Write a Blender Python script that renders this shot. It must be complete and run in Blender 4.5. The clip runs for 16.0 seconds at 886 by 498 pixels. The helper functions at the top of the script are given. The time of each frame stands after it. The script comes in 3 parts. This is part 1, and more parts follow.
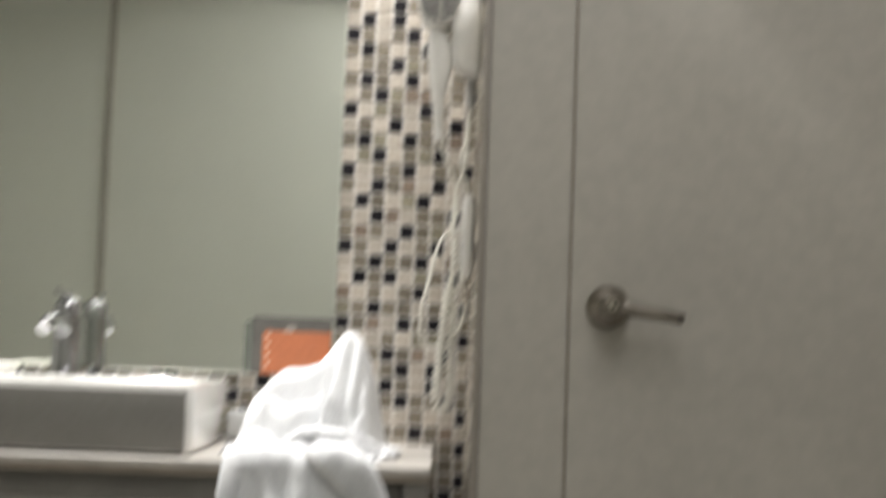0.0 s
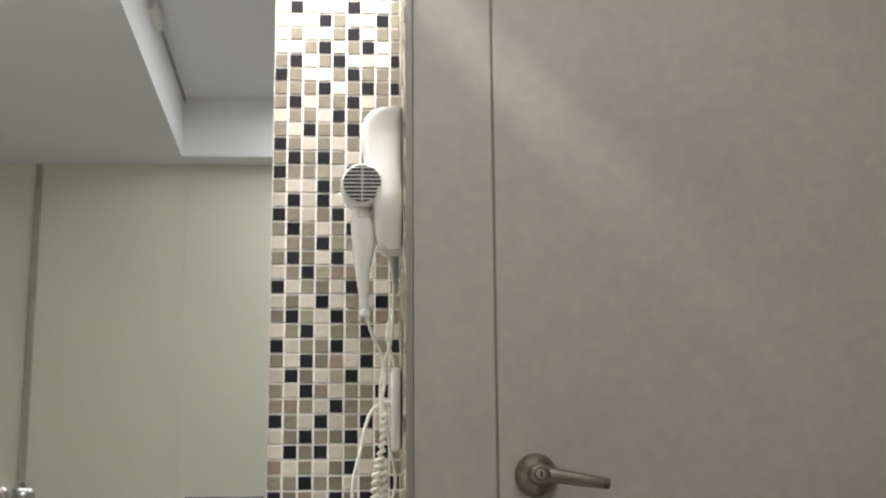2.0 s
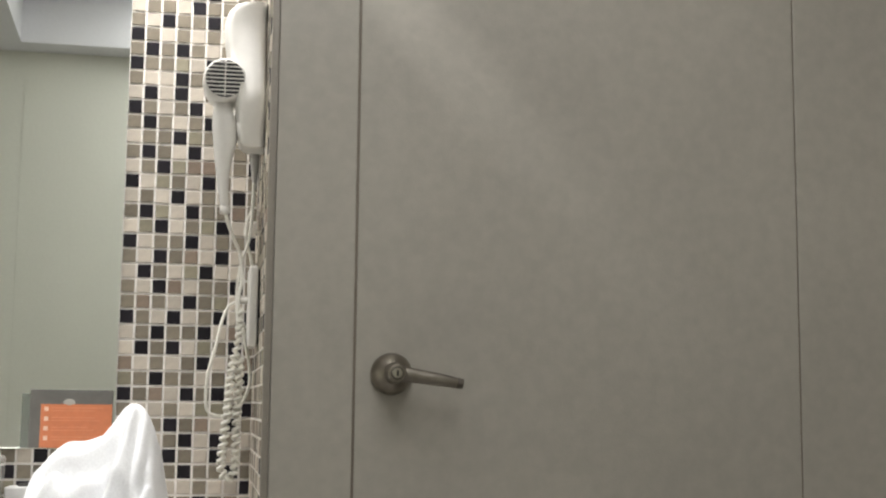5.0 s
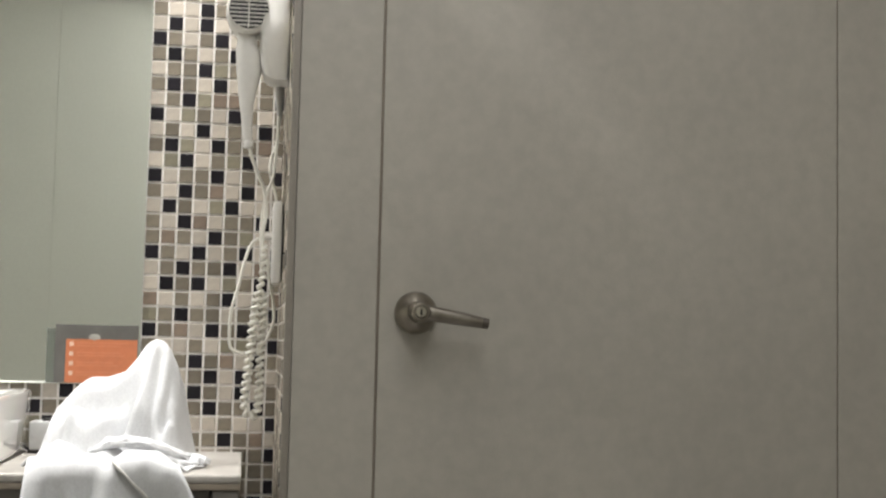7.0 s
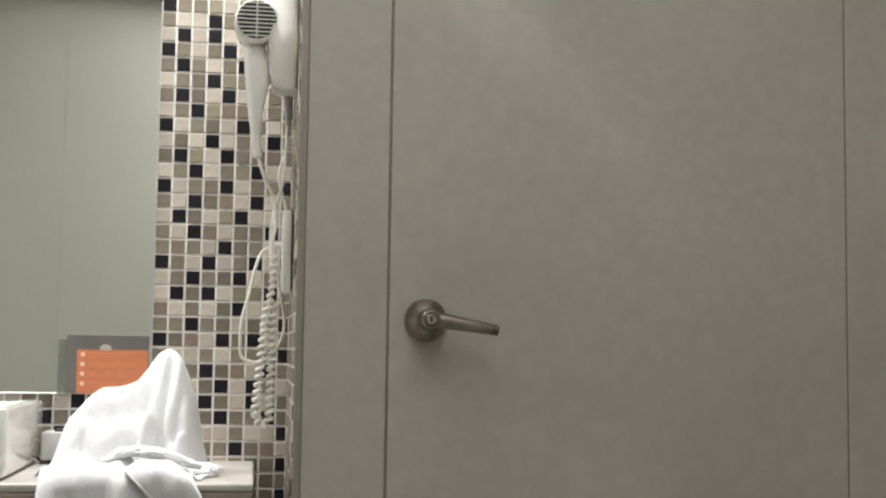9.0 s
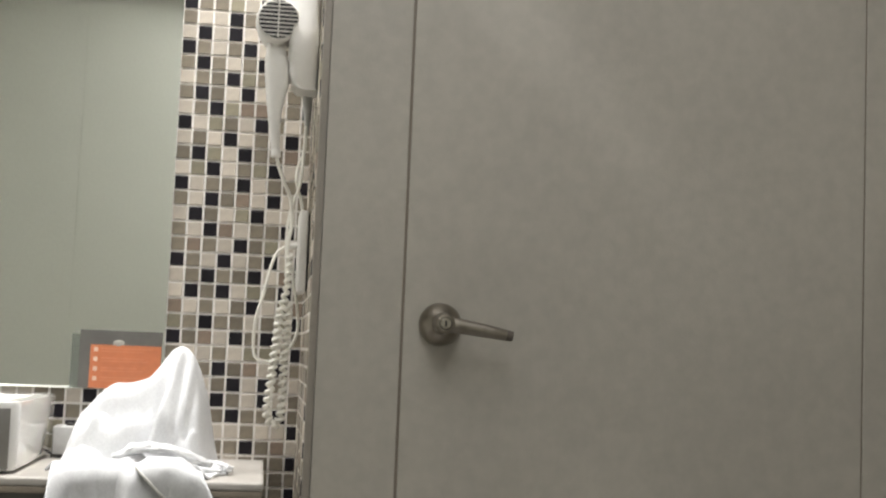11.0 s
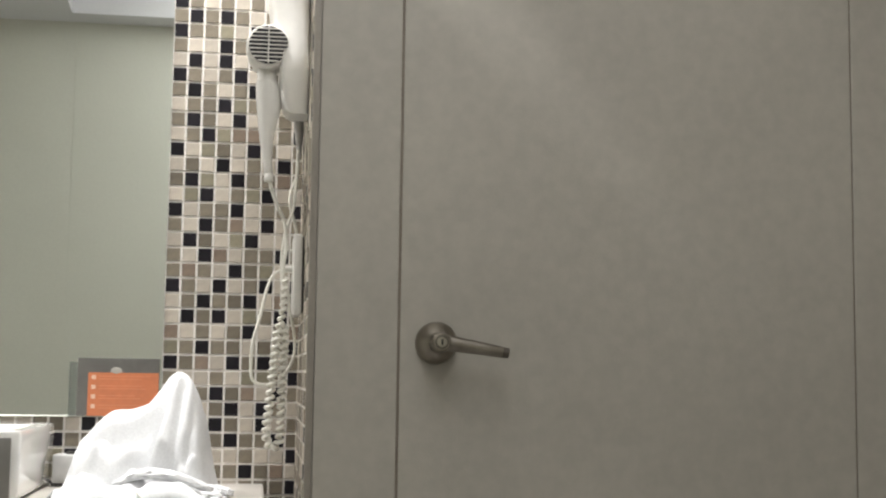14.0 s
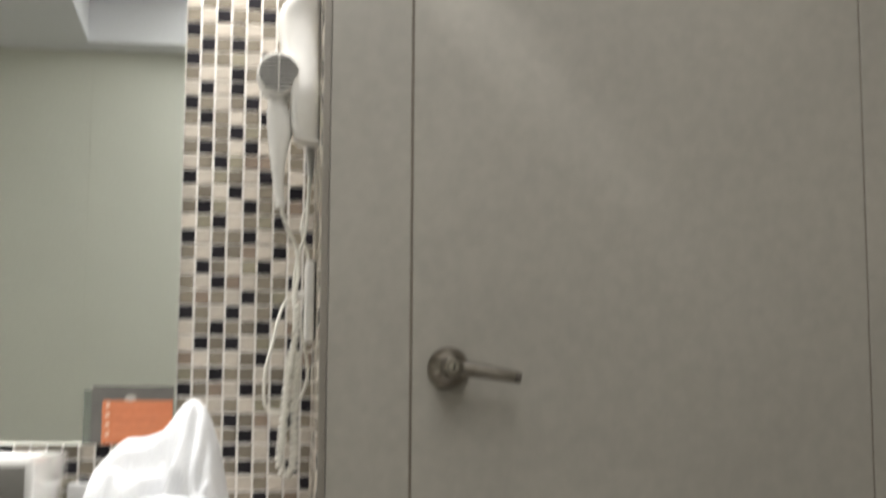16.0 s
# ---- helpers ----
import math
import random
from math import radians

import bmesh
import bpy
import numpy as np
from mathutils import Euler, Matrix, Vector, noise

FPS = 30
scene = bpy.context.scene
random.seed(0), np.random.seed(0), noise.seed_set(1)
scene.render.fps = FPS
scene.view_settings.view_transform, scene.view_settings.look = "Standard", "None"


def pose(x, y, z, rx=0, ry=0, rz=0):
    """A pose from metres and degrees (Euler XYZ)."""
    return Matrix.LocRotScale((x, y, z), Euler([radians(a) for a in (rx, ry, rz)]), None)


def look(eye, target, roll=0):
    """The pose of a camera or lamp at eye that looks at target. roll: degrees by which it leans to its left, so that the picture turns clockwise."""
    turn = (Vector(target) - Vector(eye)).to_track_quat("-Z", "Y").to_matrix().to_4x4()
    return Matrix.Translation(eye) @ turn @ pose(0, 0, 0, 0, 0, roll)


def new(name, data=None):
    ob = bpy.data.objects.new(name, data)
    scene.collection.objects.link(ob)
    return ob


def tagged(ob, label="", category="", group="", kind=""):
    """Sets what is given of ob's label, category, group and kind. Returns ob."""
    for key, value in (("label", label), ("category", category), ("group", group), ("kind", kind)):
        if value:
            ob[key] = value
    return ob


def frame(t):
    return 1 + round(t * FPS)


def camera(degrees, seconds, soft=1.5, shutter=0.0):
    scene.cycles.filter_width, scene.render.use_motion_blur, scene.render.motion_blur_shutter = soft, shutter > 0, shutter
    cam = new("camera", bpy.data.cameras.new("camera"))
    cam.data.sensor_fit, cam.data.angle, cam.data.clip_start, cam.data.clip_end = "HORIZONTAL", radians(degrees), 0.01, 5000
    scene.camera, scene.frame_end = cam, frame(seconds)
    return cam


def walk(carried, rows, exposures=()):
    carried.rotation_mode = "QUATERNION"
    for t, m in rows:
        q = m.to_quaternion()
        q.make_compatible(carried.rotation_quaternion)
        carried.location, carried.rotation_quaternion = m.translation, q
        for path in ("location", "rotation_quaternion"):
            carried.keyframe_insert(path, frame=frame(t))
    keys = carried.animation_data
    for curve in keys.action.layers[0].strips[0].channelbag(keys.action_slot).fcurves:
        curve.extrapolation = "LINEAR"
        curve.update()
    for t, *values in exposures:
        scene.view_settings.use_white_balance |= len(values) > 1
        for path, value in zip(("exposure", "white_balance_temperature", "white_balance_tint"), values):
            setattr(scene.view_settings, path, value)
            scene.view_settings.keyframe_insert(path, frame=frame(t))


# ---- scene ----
cam = camera(38.4, 16.0, soft=2.1, shutter=0.5)
PATH = [
    (0, (0.187, -2.262, 1.022), (0.188, -0.266, 1.164), 2.1),
    (0.1, (0.170, -2.250, 1.016), (0.240, -0.264, 1.240), 1.9),
    (0.2, (0.172, -2.256, 1.017), (0.282, -0.272, 1.272), 1.6),
    (0.3, (0.175, -2.271, 1.020), (0.289, -0.287, 1.256), 1.3),
    (0.5, (0.180, -2.300, 1.027), (0.308, -0.317, 1.248), 0.7),
    (0.7, (0.179, -2.309, 1.034), (0.309, -0.327, 1.266), 0.4),
    (1, (0.177, -2.312, 1.040), (0.322, -0.334, 1.300), -0.1),
    (1.2, (0.179, -2.311, 1.042), (0.319, -0.334, 1.279), -0.2),
    (1.5, (0.185, -2.309, 1.043), (0.310, -0.335, 1.345), -0.3),
    (1.7, (0.187, -2.312, 1.042), (0.312, -0.346, 1.390), -0.3),
    (2, (0.187, -2.318, 1.038), (0.298, -0.360, 1.429), -0.4),
    (2.3, (0.182, -2.318, 1.030), (0.285, -0.361, 1.434), -0.3),
    (2.5, (0.178, -2.319, 1.019), (0.300, -0.363, 1.416), -0.2),
    (2.6, (0.177, -2.330, 1.011), (0.329, -0.370, 1.407), -0.1),
    (2.7, (0.177, -2.349, 1.004), (0.360, -0.383, 1.363), 0.0),
    (2.8, (0.177, -2.359, 1.001), (0.378, -0.389, 1.280), 0.1),
    (2.9, (0.178, -2.320, 1.012), (0.420, -0.356, 1.264), 0.4),
    (3, (0.179, -2.305, 1.024), (0.476, -0.327, 1.289), 0.7),
    (3.2, (0.169, -2.317, 1.029), (0.498, -0.363, 1.305), 0.3),
    (5.3, (0.147, -2.330, 1.029), (0.516, -0.378, 1.257), 0.7),
    (5.4, (0.156, -2.319, 1.029), (0.509, -0.361, 1.232), 0.8),
    (5.5, (0.166, -2.307, 1.029), (0.511, -0.346, 1.220), 0.9),
    (5.7, (0.166, -2.306, 1.029), (0.516, -0.346, 1.244), 1.0),
    (6, (0.166, -2.306, 1.030), (0.510, -0.344, 1.210), 1.1),
    (6.2, (0.164, -2.306, 1.026), (0.486, -0.339, 1.216), 1.9),
    (6.4, (0.161, -2.306, 1.021), (0.467, -0.334, 1.191), 2.7),
    (6.5, (0.160, -2.305, 1.020), (0.467, -0.333, 1.153), 3.1),
    (6.7, (0.178, -2.286, 1.021), (0.487, -0.313, 1.140), 2.3),
    (6.8, (0.181, -2.287, 1.025), (0.489, -0.315, 1.143), 2.0),
    (7, (0.183, -2.289, 1.033), (0.484, -0.318, 1.181), 1.3),
    (7.2, (0.184, -2.288, 1.033), (0.487, -0.317, 1.189), 1.2),
    (7.5, (0.186, -2.287, 1.031), (0.476, -0.313, 1.177), 1.1),
    (7.7, (0.186, -2.289, 1.030), (0.470, -0.315, 1.195), 0.9),
    (8, (0.186, -2.293, 1.029), (0.464, -0.319, 1.193), 0.6),
    (10.3, (0.167, -2.294, 1.030), (0.472, -0.323, 1.183), 1.2),
    (10.5, (0.167, -2.294, 1.030), (0.463, -0.322, 1.180), 1.2),
    (10.7, (0.168, -2.293, 1.031), (0.468, -0.321, 1.183), 1.6),
    (11, (0.171, -2.290, 1.033), (0.444, -0.315, 1.198), 2.3),
    (11.2, (0.172, -2.290, 1.031), (0.449, -0.316, 1.223), 2.2),
    (11.5, (0.173, -2.290, 1.028), (0.447, -0.315, 1.183), 2.1),
    (12, (0.174, -2.297, 1.030), (0.453, -0.325, 1.203), 1.1),
    (12.2, (0.171, -2.301, 1.027), (0.465, -0.331, 1.216), 0.9),
    (12.5, (0.163, -2.305, 1.022), (0.460, -0.336, 1.209), 0.6),
    (13, (0.160, -2.306, 1.032), (0.448, -0.335, 1.213), 1.0),
    (13.5, (0.169, -2.292, 1.029), (0.436, -0.318, 1.204), 1.8),
    (14, (0.164, -2.305, 1.028), (0.450, -0.336, 1.227), 0.8),
    (14.5, (0.162, -2.308, 1.024), (0.464, -0.341, 1.217), 0.6),
    (15, (0.168, -2.305, 1.024), (0.456, -0.336, 1.224), 0.4),
    (15.2, (0.168, -2.305, 1.025), (0.466, -0.338, 1.232), 0.5),
    (15.5, (0.167, -2.306, 1.030), (0.455, -0.338, 1.244), 0.7),
    (15.8, (0.165, -2.306, 1.032), (0.447, -0.366, 1.272), 0.6),
    (15.9, (0.170, -2.306, 1.032), (0.437, -0.382, 1.298), 0.4),
    (16, (0.175, -2.306, 1.032), (0.425, -0.386, 1.260), 0.3),
]
walk(cam, [(t, look(eye, target, roll)) for t, eye, target, roll in PATH])

# ---- world and light ----
world = bpy.data.worlds.new("world")
scene.world = world
world.use_nodes = True
world.node_tree.nodes["Background"].inputs[0].default_value = (0.9, 0.95, 1.0, 1)
world.node_tree.nodes["Background"].inputs[1].default_value = 0.02
scene.view_settings.exposure = 0.0

CEIL, CEIL_HIGH = 2.40, 2.64          # dropped ceiling and the raised coffer
FAR = -2.78                           # wall behind the camera
SIDE = 0.239                          # tiled side of the niche
DOOR_Y = -0.404                       # face of the door wall
P = 0.0273                            # pitch of the mosaic
TOP = 0.835                           # counter top


def lamp(name, place, target, watts, size, colour, spread=180, length=0):
    data = bpy.data.lights.new(name, "AREA")
    data.shape, data.size, data.energy, data.color, data.spread = "DISK", size, watts, colour, radians(spread)
    if length:
        data.shape, data.size_y = "RECTANGLE", length
    ob = new(name, data)
    ob.matrix_world = look(place, target)
    return ob


DOWNLIGHTS = [(0.03, -0.225), (-0.72, -0.225)]
for x, y in DOWNLIGHTS:
    lamp("downlight_lamp", (x, y, CEIL - 0.012), (x, y, 0), 10.3, 0.07, (1.0, 0.98, 0.955), 125)
PANEL = (0.33, -1.78)                 # middle of the added, unseen fill-light panel in the coffer
lamp("coffer_fill_lamp", (*PANEL, CEIL_HIGH - 0.03), (*PANEL, 0), 15.5, 0.82, (1.0, 0.995, 0.98), 178, 1.50)
# Added, unseen recessed spotlight; its narrow beam grazes the door wall as a streak.
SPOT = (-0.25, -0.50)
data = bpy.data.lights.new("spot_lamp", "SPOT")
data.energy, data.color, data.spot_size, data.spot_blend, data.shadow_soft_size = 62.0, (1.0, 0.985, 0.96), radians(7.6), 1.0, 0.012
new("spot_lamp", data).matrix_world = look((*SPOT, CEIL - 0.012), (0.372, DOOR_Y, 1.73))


# ---- materials ----
def material(name, base, rough=0.5, metal=0.0, vary=0.08, scale=6.0, fine=0.05, fine_scale=90.0, bump=0.0, bump_scale=200.0, spec=0.5, per_object=0.0, coat=0.0):
    m = bpy.data.materials.new(name)
    m.use_nodes = True
    n, l = m.node_tree.nodes, m.node_tree.links
    b = n["Principled BSDF"]
    b.inputs["Roughness"].default_value, b.inputs["Metallic"].default_value = rough, metal
    b.inputs["Specular IOR Level"].default_value = spec
    b.inputs["Coat Weight"].default_value = coat
    co = n.new("ShaderNodeTexCoord")
    value = None
    for k, (amount, size) in enumerate(((vary, scale), (fine, fine_scale))):
        tex = n.new("ShaderNodeTexNoise")
        tex.inputs["Scale"].default_value, tex.inputs["Detail"].default_value = size, 3.0
        l.new(co.outputs["Object"], tex.inputs["Vector"])
        rng = n.new("ShaderNodeMapRange")
        rng.inputs[1].default_value, rng.inputs[2].default_value = 0.3, 0.7
        rng.inputs[3].default_value, rng.inputs[4].default_value = 1 - amount, 1 + amount
        l.new(tex.outputs["Fac"], rng.inputs[0])
        if value is None:
            value = rng.outputs[0]
        else:
            mul = n.new("ShaderNodeMath")
            mul.operation = "MULTIPLY"
            l.new(value, mul.inputs[0]), l.new(rng.outputs[0], mul.inputs[1])
            value = mul.outputs[0]
    if per_object:
        info = n.new("ShaderNodeObjectInfo")
        rng = n.new("ShaderNodeMapRange")
        rng.inputs[3].default_value, rng.inputs[4].default_value = 1 - per_object, 1 + per_object
        l.new(info.outputs["Random"], rng.inputs[0])
        mul = n.new("ShaderNodeMath")
        mul.operation = "MULTIPLY"
        l.new(value, mul.inputs[0]), l.new(rng.outputs[0], mul.inputs[1])
        value = mul.outputs[0]
    mix = n.new("ShaderNodeVectorMath")
    mix.operation = "SCALE"
    mix.inputs[0].default_value = base
    l.new(value, mix.inputs["Scale"])
    l.new(mix.outputs[0], b.inputs["Base Color"])
    if bump:
        tex = n.new("ShaderNodeTexNoise")
        tex.inputs["Scale"].default_value, tex.inputs["Detail"].default_value = bump_scale, 4.0
        l.new(co.outputs["Object"], tex.inputs["Vector"])
        bp = n.new("ShaderNodeBump")
        bp.inputs["Strength"].default_value, bp.inputs["Distance"].default_value = bump, 0.002
        l.new(tex.outputs["Fac"], bp.inputs["Height"])
        l.new(bp.outputs[0], b.inputs["Normal"])
    return m


LAMINATE = material("laminate", (0.446, 0.419, 0.368), 0.42, vary=0.06, scale=2.5, fine=0.05, fine_scale=48, bump=0.12, bump_scale=260)
WALL_PAINT = material("wall_paint", (0.72, 0.72, 0.65), 0.6, vary=0.03, scale=1.5, fine=0.02, bump=0.08, bump_scale=150)
CEILING_PAINT = material("ceiling_paint", (0.86, 0.86, 0.90), 0.7, vary=0.02, scale=1.2, fine=0.02, bump=0.1)
FLOOR_TILE = material("floor_tile", (0.215, 0.205, 0.195), 0.35, vary=0.1, scale=5)
GROUT = material("grout", (0.77, 0.74, 0.70), 0.85, vary=0.08, scale=14, fine=0.08, bump=0.4, bump_scale=500)
TILE = {
    "D": material("tile_dark", (0.0115, 0.0098, 0.013), 0.40, spec=0.2, vary=0.15, scale=40, per_object=0.3),
    "C": material("tile_cream", (0.480, 0.430, 0.364), 0.42, spec=0.35, vary=0.06, scale=40, fine=0.05, per_object=0.12),
    "W": material("tile_ivory", (0.585, 0.548, 0.475), 0.42, spec=0.35, vary=0.06, scale=40, fine=0.05, per_object=0.08),
    "T": material("tile_taupe", (0.186, 0.160, 0.122), 0.42, spec=0.35, vary=0.1, scale=40, fine=0.06, per_object=0.2),
    "G": material("tile_olive_grey", (0.236, 0.214, 0.155), 0.42, spec=0.35, vary=0.1, scale=40, fine=0.06, per_object=0.15),
    "P": material("tile_rose_brown", (0.222, 0.170, 0.130), 0.42, spec=0.35, vary=0.1, scale=40, fine=0.06, per_object=0.12),
}
MIRROR = material("mirror_silver", (0.90, 0.925, 0.88), 0.015, 1.0, vary=0.0, fine=0.0)
MIRROR_EDGE = material("mirror_edge", (0.35, 0.42, 0.38), 0.15, vary=0.05)
CHROME = material("chrome", (0.42, 0.42, 0.43), 0.2, 1.0, vary=0.03, fine=0.02)
NICKEL = material("satin_nickel", (0.31, 0.28, 0.24), 0.29, 1.0, vary=0.14, scale=30, fine=0.05)
LOCK = material("worn_brass_nickel", (0.42, 0.39, 0.33), 0.35, 1.0, vary=0.1, scale=60)
TARNISH = material("tarnished_nickel", (0.18, 0.16, 0.14), 0.45, 1.0, vary=0.15, scale=50)
DARK = material("dark_gap", (0.03, 0.028, 0.026), 0.8)
CERAMIC = material("white_ceramic", (0.78, 0.77, 0.74), 0.08, vary=0.02, fine=0.01, coat=0.5)
PLASTIC = material("white_plastic", (0.74, 0.72, 0.68), 0.32, vary=0.03, scale=15, fine=0.02, bump=0.05)
CABLE = material("cream_cable", (0.80, 0.78, 0.71), 0.4, vary=0.06, scale=30)
GREY_RUBBER = material("grey_rubber", (0.46, 0.45, 0.43), 0.55)
GRILLE_BLACK = material("grille_black", (0.025, 0.025, 0.028), 0.5)
TERRY = material("white_terry", (0.74, 0.745, 0.755), 0.95, vary=0.04, scale=20, fine=0.06, fine_scale=300, bump=0.3, bump_scale=700, spec=0.1)
HEM = material("beige_hem", (0.70, 0.685, 0.65), 0.95, vary=0.12, scale=60, fine=0.12, fine_scale=400, bump=0.5, bump_scale=600, spec=0.1)
STONE = material("cream_marble", (0.52, 0.49, 0.45), 0.33, vary=0.16, scale=9, fine=0.06, fine_scale=60)
EDGE_BROWN = material("brown_edge", (0.30, 0.255, 0.205), 0.3, vary=0.15, scale=14, fine=0.08)
CABINET = material("taupe_cabinet", (0.19, 0.178, 0.16), 0.45, vary=0.15, scale=8, bump=0.1)
TRIM = material("edge_trim", (0.30, 0.27, 0.235), 0.38, vary=0.06, scale=10)
TRIM_WALL = material("wall_joint", (0.40, 0.37, 0.32), 0.5, vary=0.1, scale=10)
SEAM_SHADE = material("brown_seam_shade", (0.22, 0.185, 0.15), 0.6)
ORANGE = material("orange_card", (0.58, 0.19, 0.085), 0.45, vary=0.05, scale=20)
ORANGE_LIGHT = material("orange_print", (0.62, 0.225, 0.115), 0.45, vary=0.04)
CARD_GREY = material("grey_card", (0.13, 0.125, 0.115), 0.4, vary=0.1, scale=20)
CARD_LIGHT = material("pale_print", (0.36, 0.345, 0.31), 0.45, vary=0.1, scale=40)
CARD_WHITE = material("white_print", (0.74, 0.52, 0.40), 0.45, vary=0.04)
APRON = material("grey_taupe_front", (0.24, 0.228, 0.21), 0.35, vary=0.06, scale=12, fine=0.05)
BOX_CARD = material("grey_white_card", (0.43, 0.43, 0.42), 0.5, vary=0.05)
SOAP = material("white_soap", (0.82, 0.80, 0.74), 0.35, vary=0.03)


def glowing(name, colour, strength):
    m = bpy.data.materials.new(name)
    m.use_nodes = True
    b = m.node_tree.nodes["Principled BSDF"]
    b.inputs["Base Color"].default_value = (0.9, 0.9, 0.88, 1)
    b.inputs["Emission Color"].default_value = (*colour, 1)
    b.inputs["Emission Strength"].default_value = strength
    return m


GLOW = glowing("lamp_glass", (1.0, 0.96, 0.90), 12.0)
GLOW_PANEL = glowing("fill_panel_glass", (1.0, 0.98, 0.93), 0.9)

ACRYLIC = bpy.data.materials.new("clear_acrylic")
ACRYLIC.use_nodes = True
ACRYLIC.node_tree.nodes["Principled BSDF"].inputs["Base Color"].default_value = (0.62, 0.65, 0.62, 1)
ACRYLIC.node_tree.nodes["Principled BSDF"].inputs["Transmission Weight"].default_value = 0.9
ACRYLIC.node_tree.nodes["Principled BSDF"].inputs["Roughness"].default_value = 0.12


# ---- mesh helpers ----
def box(x0, x1, y0, y1, z0, z1, bevel=0.0, segments=2, bm=None):
    """A box with rounded edges, added to bm."""
    own = bmesh.new()
    bmesh.ops.create_cube(own, size=1.0, matrix=Matrix.LocRotScale(((x0 + x1) / 2, (y0 + y1) / 2, (z0 + z1) / 2), None, (x1 - x0, y1 - y0, z1 - z0)))
    if bevel:
        bmesh.ops.bevel(own, geom=own.edges[:], offset=bevel, segments=segments, affect="EDGES", profile=0.5)
    return join(bm, own)


def join(bm, own):
    if bm is None:
        return own
    data = bpy.data.meshes.new("swap")
    own.to_mesh(data)
    own.free()
    bm.from_mesh(data)
    bpy.data.meshes.remove(data)
    return bm


def lathe(profile, segments=32, m=Matrix(), bm=None, caps=True):
    """A turned solid about z from rows of radius and height."""
    own = bmesh.new()
    rings = [[own.verts.new((r * math.cos(2 * math.pi * k / segments), r * math.sin(2 * math.pi * k / segments), z)) for k in range(segments)] for r, z in profile]
    for a, b in zip(rings, rings[1:]):
        for k in range(segments):
            own.faces.new((a[k], a[(k + 1) % segments], b[(k + 1) % segments], b[k]))
    if caps:
        own.faces.new(rings[0][::-1])
        own.faces.new(rings[-1])
    own.transform(m)
    return join(bm, own)


def loft(sections, segments=20, bm=None):
    """A closed skin through super-elliptic rings: each (centre, half-width x, half-width y, squareness)."""
    own = bmesh.new()
    rings = []
    for (cx, cy, cz), a, b, e in sections:
        ring = []
        for k in range(segments):
            w = 2 * math.pi * k / segments
            c, s = math.cos(w), math.sin(w)
            ring.append(own.verts.new((cx + a * math.copysign(abs(c) ** e, c), cy + b * math.copysign(abs(s) ** e, s), cz)))
        rings.append(ring)
    for a, b in zip(rings, rings[1:]):
        for k in range(segments):
            own.faces.new((a[k], a[(k + 1) % segments], b[(k + 1) % segments], b[k]))
    own.faces.new(rings[0][::-1])
    own.faces.new(rings[-1])
    bmesh.ops.recalc_face_normals(own, faces=own.faces[:])
    return join(bm, own)


def spline(points, steps=10):
    """Points along a smooth curve through the given ones."""
    pts = [Vector(p) for p in points]
    pts = [2 * pts[0] - pts[1], *pts, 2 * pts[-1] - pts[-2]]
    out = []
    for a, b, c, d in zip(pts, pts[1:], pts[2:], pts[3:]):
        for k in range(steps):
            t = k / steps
            out.append(0.5 * (2 * b + (c - a) * t + (2 * a - 5 * b + 4 * c - d) * t * t + (3 * b - a - 3 * c + d) * t ** 3))
    return out + [pts[-2]]


def tube(path, radius, segments=8, bm=None):
    """A tube along a path."""
    own = bmesh.new()
    rings, side = [], Vector((0, 1, 0))
    for k, p in enumerate(path):
        way = (path[min(k + 1, len(path) - 1)] - path[max(k - 1, 0)]).normalized()
        side = (side - side.dot(way) * way).normalized()
        up = way.cross(side)
        r = radius(k / (len(path) - 1)) if callable(radius) else radius
        rings.append([own.verts.new(p + r * (math.cos(2 * math.pi * j / segments) * side + math.sin(2 * math.pi * j / segments) * up)) for j in range(segments)])
    for a, b in zip(rings, rings[1:]):
        for j in range(segments):
            own.faces.new((a[j], a[(j + 1) % segments], b[(j + 1) % segments], b[j]))
    own.faces.new(rings[0][::-1])
    own.faces.new(rings[-1])
    bmesh.ops.recalc_face_normals(own, faces=own.faces[:])
    return join(bm, own)


def mesh(name, bm, mat, smooth=True):
    data = bpy.data.meshes.new(name)
    bm.to_mesh(data)
    bm.free()
    data.materials.append(mat)
    if smooth:
        data.shade_smooth()
        data.set_sharp_from_angle(angle=radians(38))
    return data


def part(name, bm, mat, parent, label="", smooth=True):
    ob = new(name, mesh(name, bm, mat, smooth))
    ob.parent = parent
    ob.matrix_parent_inverse = parent.matrix_world.inverted()
    return tagged(ob, label)


def thing(name, place, label, category, group=""):
    ob = new(name)
    ob.location = place
    ob.matrix_world = Matrix.Translation(place)
    ob.empty_display_size = 0.05
    return tagged(ob, label, category, group)


def structure(name, bm, mat, label, category="wall", smooth=False):
    return tagged(new(name, mesh(name, bm, mat, smooth)), label, category, kind="structure")


# ---- the room ----
LEFT, RIGHT = -1.95, 1.75
structure("floor", box(LEFT - 0.1, RIGHT + 0.1, FAR - 0.1, 0.1, -0.1, 0.0), FLOOR_TILE, "grey-brown tiled bathroom floor", "floor")
structure("wall_left", box(LEFT - 0.1, LEFT, FAR, 0.0, 0, CEIL), WALL_PAINT, "pale green-beige painted bathroom wall")
# Unseen right wall; the darker laminate is chosen to dim the door's right side.
structure("wall_right", box(RIGHT, RIGHT + 0.1, FAR, DOOR_Y, 0, CEIL), LAMINATE, "unseen right-hand wall, grey-beige to cut bounce onto the door")
structure("wall_south", box(LEFT - 0.1, RIGHT + 0.1, FAR - 0.1, FAR, 0, CEIL + 0.34), WALL_PAINT, "pale green-beige wall seen in the mirror")
